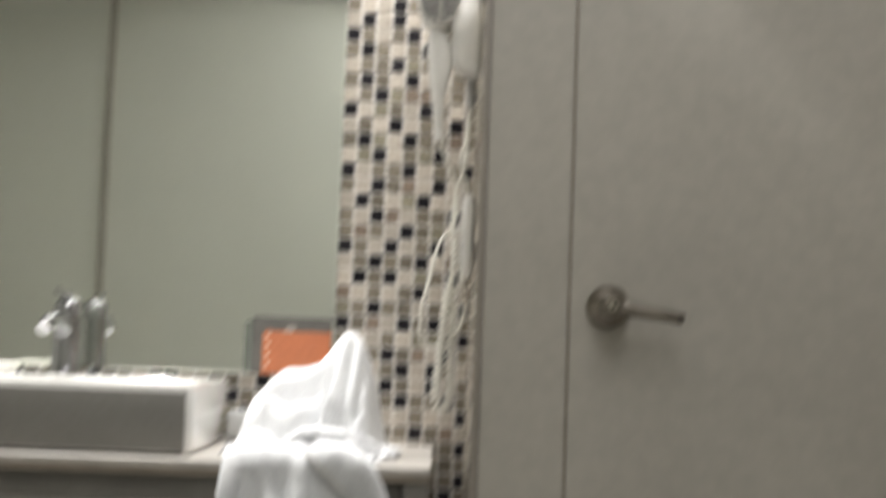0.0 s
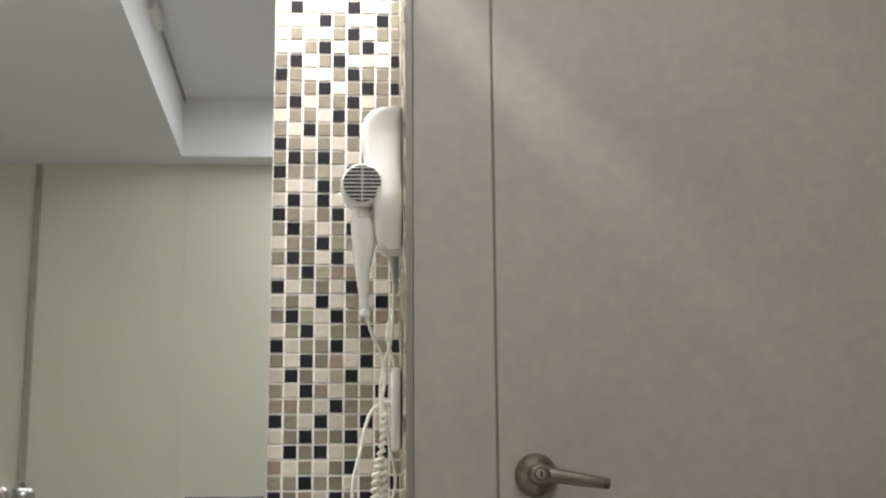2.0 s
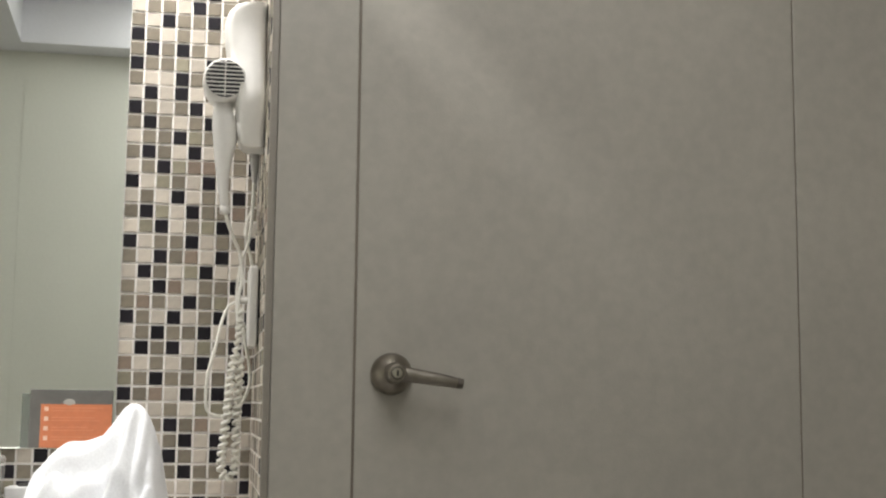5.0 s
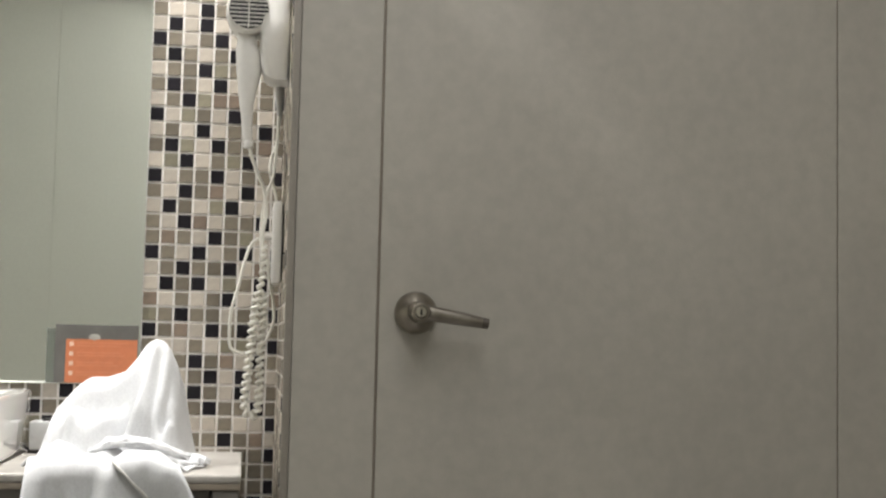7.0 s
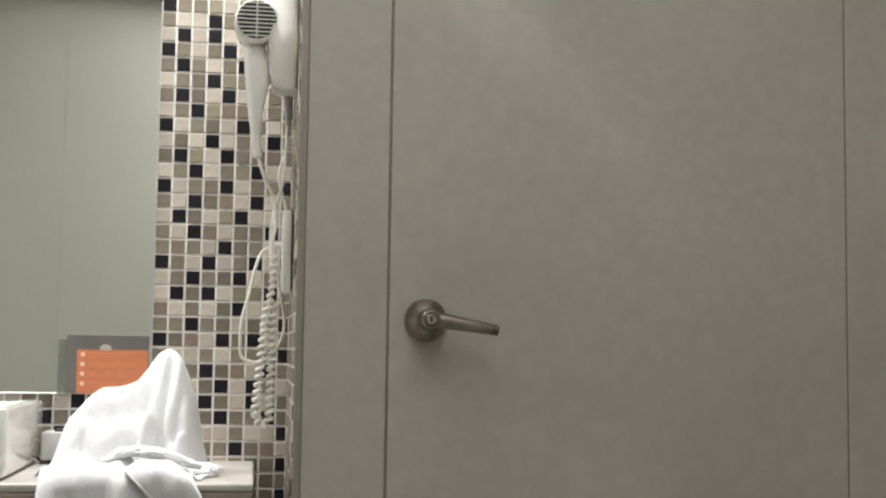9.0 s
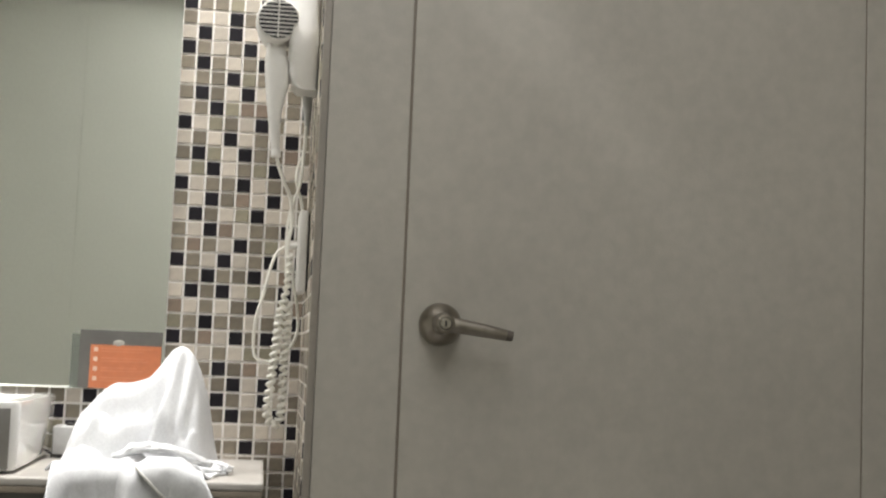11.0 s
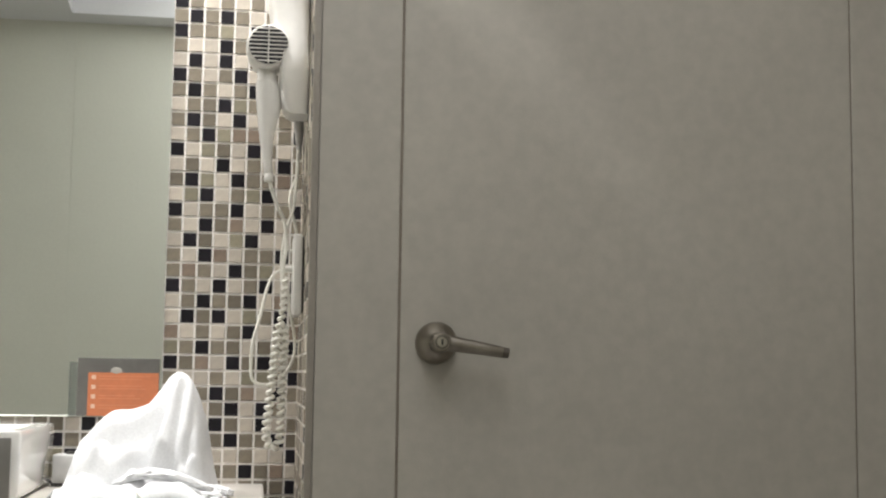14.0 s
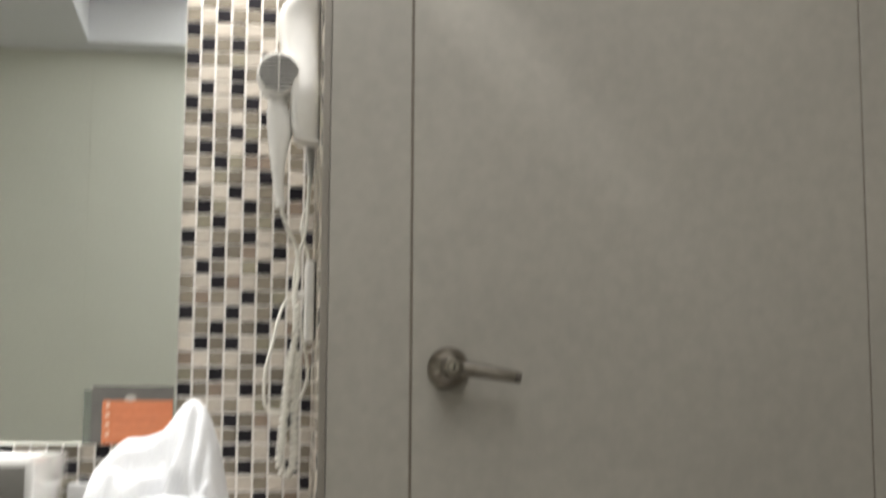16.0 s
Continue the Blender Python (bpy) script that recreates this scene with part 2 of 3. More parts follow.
structure("wall_south_panel", box(-0.57, RIGHT, FAR, FAR + 0.002, 0, CEIL - 0.002, 0.0008), WALL_PAINT, "slightly proud pale panel of the wall")
structure("trim_south", box(-1.175, -1.148, FAR, FAR + 0.012, 0, CEIL - 0.002, 0.003), TRIM_WALL, "narrow brown joint strip on the pale wall", "trim")
back = structure("wall_north", box(LEFT - 0.1, SIDE + 0.1, 0.0, 0.1, 0, CEIL), GROUT, "mosaic-tiled wall beside the mirror")
side = structure("wall_east", box(SIDE, SIDE + 0.1, DOOR_Y + 0.01, 0.0, 0, CEIL), GROUT, "mosaic-tiled side of the niche")

# The ceiling with its raised coffer.
CX0, CX1, CY0, CY1, LEAN_IN = -0.572, 1.15, -2.645, -0.75, 0.075


def slab(corners, z0, z1, bm):
    low, high = [bm.verts.new((x, y, z0)) for x, y in corners], [bm.verts.new((x, y, z1)) for x, y in corners]
    bm.faces.new(low[::-1]), bm.faces.new(high)
    for k in range(len(corners)):
        n = (k + 1) % len(corners)
        bm.faces.new((low[k], low[n], high[n], high[k]))


bm = bmesh.new()
XL, XR, YN, ZT = LEFT - 0.1, RIGHT + 0.1, 0.1, CEIL + 0.34
slab([(XL, FAR - 0.1), (CX0, FAR - 0.1), (CX0, CY0), (CX0 + LEAN_IN, CY1), (CX0 + LEAN_IN, YN), (XL, YN)], CEIL, ZT, bm)
slab([(CX1, FAR - 0.1), (XR, FAR - 0.1), (XR, YN), (CX1, YN)], CEIL, ZT, bm)
slab([(CX0, FAR - 0.1), (CX1, FAR - 0.1), (CX1, CY0), (CX0, CY0)], CEIL, ZT, bm)
slab([(CX0 + LEAN_IN, CY1), (CX1, CY1), (CX1, YN), (CX0 + LEAN_IN, YN)], CEIL, ZT, bm)
slab([(CX0, CY0), (CX1, CY0), (CX1, CY1), (CX0 + LEAN_IN, CY1)], CEIL_HIGH, ZT, bm)
bmesh.ops.recalc_face_normals(bm, faces=bm.faces[:])
structure("ceiling", bm, CEILING_PAINT, "off-white ceiling with a raised rectangular coffer", "ceiling")

# A grey strip colours in the shadow gap where coffer side meets ceiling.
bm = bmesh.new()
slab([(CX0 + 0.0005, CY0), (CX0 + 0.009, CY0), (CX0 + LEAN_IN + 0.009, CY1), (CX0 + LEAN_IN + 0.0005, CY1)], CEIL_HIGH - 0.011, CEIL_HIGH - 0.001, bm)
bmesh.ops.recalc_face_normals(bm, faces=bm.faces[:])
structure("coffer_shadow_gap", bm, TRIM, "thin grey strip standing in for the shadow gap atop the coffer side", "trim")

# The door wall.
DX0, DX1, DTOP = 0.377, 1.100, 2.12
structure("wall_door_jamb", box(SIDE + 0.011, DX0 - 0.0040, DOOR_Y, DOOR_Y + 0.042, 0, DTOP + 0.004, 0.0012), LAMINATE, "flush grey-beige laminate panel beside the door")
structure("wall_door_side", box(DX1 + 0.0024, RIGHT, DOOR_Y, DOOR_Y + 0.042, 0, DTOP + 0.004, 0.0012), LAMINATE, "flush grey-beige laminate panel beyond the door")
structure("wall_door_head", box(SIDE + 0.011, RIGHT, DOOR_Y, DOOR_Y + 0.042, DTOP + 0.007, CEIL, 0.0012), LAMINATE, "flush grey-beige laminate panel above the door")
# Unseen backing, added to keep the gaps between the panels dark.
structure("wall_door_backing", box(SIDE + 0.1, RIGHT + 0.1, DOOR_Y + 0.05, DOOR_Y + 0.15, 0, CEIL), DARK, "added dark backing behind the laminate panels, unseen")
structure("trim_niche", box(SIDE - 0.001, SIDE + 0.0105, DOOR_Y - 0.002, DOOR_Y + 0.011, 0, CEIL, 0.0015), TRIM, "narrow beige-grey edge strip of the tiled niche", "trim", True)


structure("door_stop", box(DX0 - 0.02, DX1 + 0.02, DOOR_Y + 0.0425, DOOR_Y + 0.0495, 0, DTOP + 0.006), TRIM, "rebate behind the door edges", "trim")


# Added brown strips fill the door gaps; their colour carries the gaps' shading.
structure("trim_door_gap", box(DX0 - 0.0042, DX0 + 0.0002, DOOR_Y + 0.0022, DOOR_Y + 0.030, 0.008, DTOP), SEAM_SHADE, "brown infill strip toned as the shaded door gap", "trim")
structure("trim_hinge_gap", box(DX1 - 0.0002, DX1 + 0.0026, DOOR_Y + 0.0020, DOOR_Y + 0.030, 0.008, DTOP), SEAM_SHADE, "brown infill strip toned as the shaded door gap", "trim")


def door():
    d = tagged(new("door_1"), "closed flush grey-beige laminate door with lever handle", "door", kind="structure")
    part("door_leaf", box(DX0, DX1, DOOR_Y, DOOR_Y + 0.040, 0.008, DTOP, 0.0012), LAMINATE, d, smooth=False)
    # Lever lock: a deep domed rose, a short hub with the lock in it and a thick, slightly drooping lever.
    hx, hz = 0.4315, 1.0775
    turn = Matrix.Translation((hx, DOOR_Y, hz)) @ pose(0, 0, 0, 90, 0, 0)
    rose = [(0.0318, 0.0), (0.0322, 0.0015), (0.0320, 0.0045), (0.0310, 0.009), (0.0288, 0.0145), (0.0252, 0.0200), (0.0208, 0.0245), (0.0172, 0.0270), (0.0156, 0.0285), (0.0150, 0.0310), (0.0148, 0.0580), (0.0142, 0.0620), (0.0128, 0.0640), (0.0102, 0.0645), (0.0096, 0.0630)]
    lever = part("door_handle", lathe(rose, 48, turn), NICKEL, d, "worn satin-nickel lever handle with keyhole")
    y = DOOR_Y - 0.047
    arm = spline([(hx + 0.004, y, hz - 0.000), (hx + 0.030, y - 0.001, hz - 0.0035), (hx + 0.065, y - 0.002, hz - 0.0088), (hx + 0.0925, y - 0.001, hz - 0.0132)], 7)
    b = tube(arm, lambda k: 0.0122 - 0.0040 * k, 20)
    for v in b.verts:
        v.co.y = y + (v.co.y - y) * 0.72
    part("lever", b, NICKEL, lever)
    b = tube(spline([(hx + 0.0922, y - 0.001, hz - 0.0132), (hx + 0.0960, y - 0.001, hz - 0.0137), (hx + 0.1005, y - 0.001, hz - 0.0143), (hx + 0.1025, y - 0.001, hz - 0.0146)], 3), lambda k: 0.0080 - 0.0006 * k - 0.0012 * (k > 0.95), 20)
    for v in b.verts:
        v.co.y = y + (v.co.y - y) * 0.72
    part("lever_end", b, TARNISH, lever, "darker tarnished end of the lever")
    keyed = Matrix.Translation((hx, DOOR_Y - 0.0628, hz)) @ pose(0, 0, 0, 90, 0, 0)
    part("lock_ring", lathe([(0.0098, 0.0), (0.0098, 0.0012), (0.0078, 0.0012)], 28, keyed, caps=False), TARNISH, lever, "dark ring round the lock")
    part("lock_cylinder", lathe([(0.0076, 0.0), (0.0076, 0.0028), (0.0068, 0.0036), (0.0050, 0.0036)], 28, keyed), LOCK, lever)
    part("keyhole", box(hx - 0.0014, hx + 0.0014, DOOR_Y - 0.0675, DOOR_Y - 0.0660, hz - 0.0042, hz + 0.0042, 0.0005), DARK, lever, smooth=False)


door()


# ---- mirror and sign ----
def mirror():
    m = tagged(new("mirror"), "frameless wall mirror above the mosaic splashback", "mirror")
    part("mirror_backing", box(-1.55, 0.0008, -0.0045, -0.0005, 0.9498, 2.25), MIRROR_EDGE, m, smooth=False)
    part("mirror_glass", box(-1.55, 0.0008, -0.0062, -0.0047, 0.9498, 2.25), MIRROR, m, smooth=False)


def sign():
    s = thing("mirror_sign", (-0.072, -0.0065, 0.9505), "small orange and dark grey notice leaning against the mirror", "sign")
    part("plate", box(-0.143, -0.003, -0.0085, -0.0065, 0.9505, 1.0515, 0.0006), CARD_GREY, s, smooth=False)
    part("holder", box(-0.157, -0.1432, -0.0080, -0.0065, 0.9505, 1.044, 0.0005), ACRYLIC, s, smooth=False)
    part("orange_panel", box(-0.1245, -0.004, -0.0092, -0.0087, 0.9510, 1.0262), ORANGE, s, smooth=False)
    for k in range(4):
        z = 1.0180 - 0.0168 * k
        part("bullet", box(-0.1185, -0.1115, -0.0097, -0.0093, z - 0.0036, z + 0.0036), CARD_WHITE, s, smooth=False)
        part("text_bar", box(-0.106, -0.020 - 0.012 * (k % 3), -0.0094, -0.0093, z + 0.0008, z + 0.0030), ORANGE_LIGHT, s, smooth=False)
        part("text_bar", box(-0.106, -0.034 + 0.008 * (k % 2), -0.0094, -0.0093, z - 0.0040, z - 0.0020), ORANGE_LIGHT, s, smooth=False)
    bm = bmesh.new()
    bmesh.ops.create_uvsphere(bm, u_segments=14, v_segments=8, radius=1.0, matrix=Matrix.Translation((-0.077, -0.0088, 1.0292)) @ Matrix.Diagonal((0.0105, 0.0006, 0.0065, 1)))
    part("emblem", bm, CARD_LIGHT, s)


mirror()
sign()


# ---- counter, cabinet, basin ----
def counter():
    c = thing("vanity_cabinet", (-0.38, -0.18, 0.0), "dark wood vanity cabinet under the stone counter", "cabinet")
    part("body", box(-0.955, 0.150, -0.345, -0.004, 0.10, 0.811), CABINET, c, smooth=False)
    part("plinth", box(-0.94, 0.14, -0.30, -0.02, 0.0, 0.10), CABINET, c, smooth=False)
    part("top_rail", box(-0.955, 0.1380, -0.372, -0.3455, 0.770, 0.811, 0.002), CABINET, c, smooth=False)
    part("pale_strip", box(-0.955, 0.1380, -0.366, -0.3455, 0.7555, 0.7695, 0.001), STONE, c, "pale beige strip under the rail", False)
    part("end_post", box(0.1410, 0.1800, -0.386, -0.3455, 0.0, 0.811, 0.002), CABINET, c, smooth=False)
    part("end_panel", box(0.1503, 0.1790, -0.3450, -0.004, 0.0, 0.811, 0.001), CABINET, c, smooth=False)
    for k in range(3):
        x = -0.955 + 0.358 * k
        d = part("cabinet_door", box(x + 0.002, x + 0.355, -0.366, -0.3455, 0.104, 0.752, 0.002), CABINET, c, smooth=False)
        part("handle", box(x + 0.30, x + 0.31, -0.380, -0.3662, 0.60, 0.70, 0.003), NICKEL, d)
    t = thing("counter_top", (-0.39, -0.20, 0.812), "veined cream stone counter top with eased edges", "counter")
    part("slab", box(-0.97, 0.183, -0.392, -0.0035, 0.8222, TOP, 0.004, 3), STONE, t)
    # Edge strips are browner and darker than the slab above.
    part("edge_strip", box(-0.97, 0.1815, -0.3905, -0.352, 0.812, 0.8220, 0.002, 2), EDGE_BROWN, t, "brown-beige built-up front edge")
    part("end_strip", box(0.150, 0.1815, -0.3518, -0.0035, 0.812, 0.8220, 0.002, 2), EDGE_BROWN, t)
    part("underlay", box(-0.965, 0.1498, -0.3518, -0.0035, 0.8115, 0.8220), CABINET, t, smooth=False)


def basin():
    b = thing("basin", (-0.47, -0.19, TOP), "white rectangular ceramic vessel basin on the counter", "sink")
    x0, x1, y0, y1, z0, z1 = -0.76, -0.173, -0.366, -0.022, TOP + 0.004, 0.9405
    bm = bmesh.new()
    # Outer shell, rear deck and hollow bowl from nested rounded loops.
    def loop(a0, a1, b0, b1, z, r):
        pts = []
        for cx, cy, w in ((a1 - r, b1 - r, 0), (a0 + r, b1 - r, 90), (a0 + r, b0 + r, 180), (a1 - r, b0 + r, 270)):
            for k in range(6):
                t = radians(w + 18 * k)
                pts.append(bm.verts.new((cx + r * math.cos(t), cy + r * math.sin(t), z)))
        return pts
    e = 0.007
    loops = [loop(x0 + 0.008, x1 - 0.006, y0 + 0.006, y1 - 0.006, z0, 0.02), loop(x0 + 0.002, x1 - 0.002, y0 + 0.001, y1 - 0.002, z0 + 0.008, 0.021),
             loop(x0, x1, y0, y1, z1 - e, 0.02), loop(x0 + 0.002, x1 - 0.002, y0 + 0.002, y1 - 0.002, z1 - 0.002, 0.019), loop(x0 + e, x1 - e, y0 + e, y1 - e, z1, 0.016),
             loop(x0 + 0.016, x1 - 0.016, y0 + 0.016, y1 - 0.115, z1, 0.02), loop(x0 + 0.021, x1 - 0.021, y0 + 0.021, y1 - 0.12, z1 - 0.005, 0.022),
             loop(x0 + 0.035, x1 - 0.035, y0 + 0.035, y1 - 0.132, z1 - 0.07, 0.03), loop(x0 + 0.06, x1 - 0.06, y0 + 0.06, y1 - 0.155, z1 - 0.088, 0.03)]
    for a, c in zip(loops, loops[1:]):
        for k in range(24):
            bm.faces.new((a[k], a[(k + 1) % 24], c[(k + 1) % 24], c[k]))
    bm.faces.new(loops[0][::-1])
    bm.faces.new(loops[-1])
    part("bowl", bm, CERAMIC, b)
    # Flat front plate, a darker grey-taupe than the white bowl.
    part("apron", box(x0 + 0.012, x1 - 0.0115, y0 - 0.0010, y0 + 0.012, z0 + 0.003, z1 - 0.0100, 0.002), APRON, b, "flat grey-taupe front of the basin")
    # The shadow gap between basin and counter is put in as a near-black foot.
    part("foot", box(x0 + 0.03, x1 - 0.022, y0 + 0.026, y1 - 0.02, TOP, z0 + 0.001), DARK, b, "near-black foot standing in for the shadow gap under the basin", False)
    part("drain", lathe([(0.022, 0.0), (0.022, 0.003), (0.016, 0.005), (0.004, 0.006)], 24, Matrix.Translation((-0.47, -0.245, 0.8535))), CHROME, b)


def faucet():
    f = thing("faucet", (-0.447, -0.09, 0.9404), "chrome single-lever mixer tap on the basin", "faucet")
    at = Matrix.Translation((-0.447, -0.09, 0.9404))
    part("body", lathe([(0.027, 0.0), (0.027, 0.004), (0.0245, 0.008), (0.0232, 0.02), (0.0230, 0.10), (0.0225, 0.103)], 28, at), CHROME, f)
    part("cap", lathe([(0.0222, 0.1062), (0.0234, 0.1075), (0.0234, 0.112), (0.0222, 0.121), (0.0165, 0.128), (0.006, 0.1305)], 28, at), CHROME, f)
    part("gap_ring", lathe([(0.0215, 0.1025), (0.0215, 0.1065)], 28, at), DARK, f, "dark gap under the cap")
    part("spout", tube(spline([(-0.447, -0.10, 1.012), (-0.448, -0.145, 1.028), (-0.449, -0.185, 1.030), (-0.450, -0.208, 1.016)], 6), lambda k: 0.0145 - 0.002 * k, 16), CHROME, f)
    part("lever", tube(spline([(-0.447, -0.085, 1.074), (-0.448, -0.12, 1.076), (-0.449, -0.155, 1.081)], 6), lambda k: 0.006 - 0.002 * k, 12), CHROME, f)


counter()
basin()
faucet()
bm = box(-0.585, -0.528, -0.118, -0.078, 0.9405, 0.9570, 0.006, 3)
tagged(new("soap_bar", mesh("soap_bar", bm, SOAP)), "small white bar of soap on the basin rim", "soap")


def small_box():
    b = thing("small_box", (-0.145, -0.05, TOP), "small white box with dark lid tab by the wall", "box")
    part("body", box(-0.169, -0.105, -0.078, -0.022, TOP + 0.006, 0.888, 0.003, 3), BOX_CARD, b)
    part("base", box(-0.170, -0.107, -0.076, -0.024, TOP, TOP + 0.0058), DARK, b, smooth=False)
    part("tab", box(-0.150, -0.128, -0.060, -0.040, 0.8862, 0.8925, 0.002), DARK, b)


small_box()


# ---- towel ----
def bell(x, c, w):
    return math.exp(-((x - c) / w) ** 2)


def step(x, a, b):
    t = min(1, max(0, (x - a) / (b - a)))
    return t * t * (3 - 2 * t)


def crease(p, a, b, width, depth):
    """Depth of a soft straight crease from a to b at p, all in plan."""
    p, a, b = Vector(p), Vector(a), Vector(b)
    t = min(1, max(0, (p - a).dot(b - a) / (b - a).length_squared))
    return depth * math.sin(math.pi * (0.15 + 0.7 * t)) * bell((p - a - t * (b - a)).length, 0, width)


CREASES = [((-0.095, -0.262), (-0.010, -0.248), 0.014, -0.012), ((-0.112, -0.215), (-0.012, -0.196), 0.010, 0.010), ((-0.004, -0.305), (0.030, -0.222), 0.011, -0.046),
           ((0.040, -0.315), (0.053, -0.245), 0.007, -0.018), ((-0.050, -0.345), (0.024, -0.262), 0.009, -0.026), ((0.024, -0.318), (0.070, -0.285), 0.007, -0.022),
           ((-0.118, -0.290), (-0.030, -0.345), 0.011, -0.024), ((0.018, -0.305), (0.044, -0.224), 0.007, 0.010), ((0.058, -0.320), (0.076, -0.225), 0.007, -0.020),
           ((-0.085, -0.320), (-0.055, -0.250), 0.008, 0.012)]


def heap(x, y):
    """Height of the crumpled towel above the counter."""
    left = step(x, -0.130, -0.104) * (0.60 + 0.40 * step(x, -0.118, -0.055))
    right = 1 - step(x, 0.076 + 0.12 * (y + 0.2), 0.104 + 0.12 * (y + 0.2))
    back = 1 - step(y, -0.165, -0.095)
    slope = step(y, -0.372, -0.235)
    sunk = step(x, -0.108, -0.068) * (1 - step(x, -0.008, 0.026))
    slope += sunk * (0.54 * step(y, -0.375, -0.290) + 0.05 * step(y, -0.290, -0.250) + 0.41 * step(y, -0.249 + 0.15 * x, -0.229 + 0.15 * x) - slope)
    h = 0.114 * left * right * back * (0.16 + 0.84 * slope)
    h += 0.012 * bell(x, 0.0, 0.03) * bell(y, -0.215, 0.05) * right
    h += 0.073 * (bell(x, 0.043 - 0.10 * (y + 0.21), 0.033) + 0.24 * bell(x, 0.068, 0.016)) * bell(y, -0.212, 0.062) * (1 - 0.25 * step(x, 0.05, 0.09))
    k = min(1, h * 22)
    for a, b, width, depth in CREASES:
        h += k * 1.35 * crease((x, y), a, b, width, depth)
    h += k * (0.006 * noise.noise(Vector((19 * x, 15 * y, 1.3))) + 0.003 * noise.noise(Vector((50 * x, 44 * y, 4.1))))
    # In front of the peak the cloth drops to a lower layer, whose rolled hem runs to the bunched corner.
    foot = -0.306 + 0.28 * max(0, x - 0.035) + 0.004 * math.sin(70 * x)
    low = (1 - step(y, foot - 0.012, foot + 0.008)) * step(x, -0.022, 0.016)
    layer = 0.009 + 0.009 * bell(y, foot - 0.026, 0.011) + 0.003 * noise.noise(Vector((60 * x, 40 * y, 8.3)))
    h = h * (1 - low) + min(h, layer * (1 - step(x, 0.088, 0.108))) * low
    h += 0.012 * bell(x, 0.104, 0.014) * bell(y, -0.285, 0.028) * (1 - step(x, 0.108, 0.126))
    return max(0.0, h, 0.0175 * bell(y, -0.365, 0.045) * step(x, -0.140, -0.118) * (1 - step(x, 0.080, 0.103)))


def sheet(bm, columns, rows, place):
    grid = [[bm.verts.new(place(i / columns, j / rows)) for i in range(columns + 1)] for j in range(rows + 1)]
    for a, b in zip(grid, grid[1:]):
        for i in range(columns):
            bm.faces.new((a[i], a[i + 1], b[i + 1], b[i]))


def towel():
    """A crumpled hand towel: a heap with one tall peak on the counter, its front hanging over the stone in two layers."""
    bm = bmesh.new()

    def lying(u, v):
        y = -0.085 - 0.277 * v
        x0, x1 = -0.133 + 0.002 * math.sin(9 * v), 0.106 + 0.022 * bell(y, -0.285, 0.035)
        x = x0 + (x1 - x0) * u
        return x, y, TOP + 0.0023 + heap(x, y)

    def over_edge(x, length, out):
        """Along the cloth from the heap over the counter's edge: an arc, then straight down."""
        r, z0 = 0.032 + out, TOP + 0.0023 + heap(x, -0.362) - 0.032
        arc = min(length, r * math.pi / 2)
        return -0.362 - r * math.sin(arc / r), z0 + r * math.cos(arc / r) - (length - arc)

    def hanging(u, v):
        x, length = -0.121 + 0.194 * u, 0.29 * v
        y, z = over_edge(x, length, 0.0)
        fall = step(length, 0.005, 0.10) * (1 - 0.9 * step(x, -0.025, 0.010))
        pleat = 0.024 * math.sin(46 * x + 0.4 + 14 * length) + 0.015 * math.sin(98 * x + 2.0 - 9 * length) + 0.010 * noise.noise(Vector((20 * x, 8 * length, 2.2))) + 0.004 * noise.noise(Vector((60 * x, 22 * length, 7.2)))
        y -= fall * max(-0.002, 0.012 + pleat)
        z += 0.006 * noise.noise(Vector((30 * x, 30 * length, 5.5))) * step(length, 0.0, 0.03)
        return x + 0.006 * math.sin(16 * length + 9 * x) * step(length, 0.03, 0.2), y, z

    def flap(u, v):
        # Second layer: folds forward beside the peak and sweeps down to the right.
        length = 0.27 * v
        xl, xr = -0.002 + 0.100 * step(length, 0.015, 0.165), 0.093 + 0.031 * step(length, 0.0, 0.12)
        x = xl + (max(xr, xl + 0.012) - xl) * u
        arch = math.sin(math.pi * (0.06 + 0.86 * u))
        y, z = over_edge(min(x, 0.07), length, 0.010 + 0.026 * arch * step(length, 0.0, 0.09))
        z -= 0.020 * step(u, 0.62, 1.0) * (1 - step(length, 0.05, 0.2)) + 0.010 * (1 - step(u, 0.0, 0.2)) * (1 - step(length, 0.0, 0.06))
        y -= 0.004 * math.sin(75 * x + 20 * length) * step(length, 0.04, 0.12) + 0.004 * noise.noise(Vector((50 * x, 25 * length, 0.4)))
        return x, y, z

    sheet(bm, 170, 170, lying)
    sheet(bm, 130, 90, hanging)
    sheet(bm, 80, 70, flap)
    bmesh.ops.recalc_face_normals(bm, faces=bm.faces[:])
    ob = new("towel", mesh("towel", bm, TERRY))
    solid = ob.modifiers.new("thickness", "SOLIDIFY")
    solid.thickness, solid.offset = 0.004, 0.0
    tagged(ob, "crumpled white terry towel heaped on the counter edge", "towel")

    def roll(points, wide, high, seed):
        # A loose, wrinkled roll of cloth along a path, tapered towards both ends.
        path = spline(points, 14)
        n = len(path) - 1
        bm, own = bmesh.new(), []
        for k, p in enumerate(path):
            f = k / n
            fat = 0.28 + 0.72 * math.sin(math.pi * min(1, 0.10 + 0.86 * f)) ** 0.7
            ring = []
            for j in range(22):
                w = 2 * math.pi * j / 22
                bump = 1 + 0.34 * noise.noise(Vector((2.2 * math.cos(w), 2.2 * math.sin(w), 9 * f + seed))) + 0.12 * noise.noise(Vector((5 * math.cos(w), 5 * math.sin(w), 26 * f + seed)))
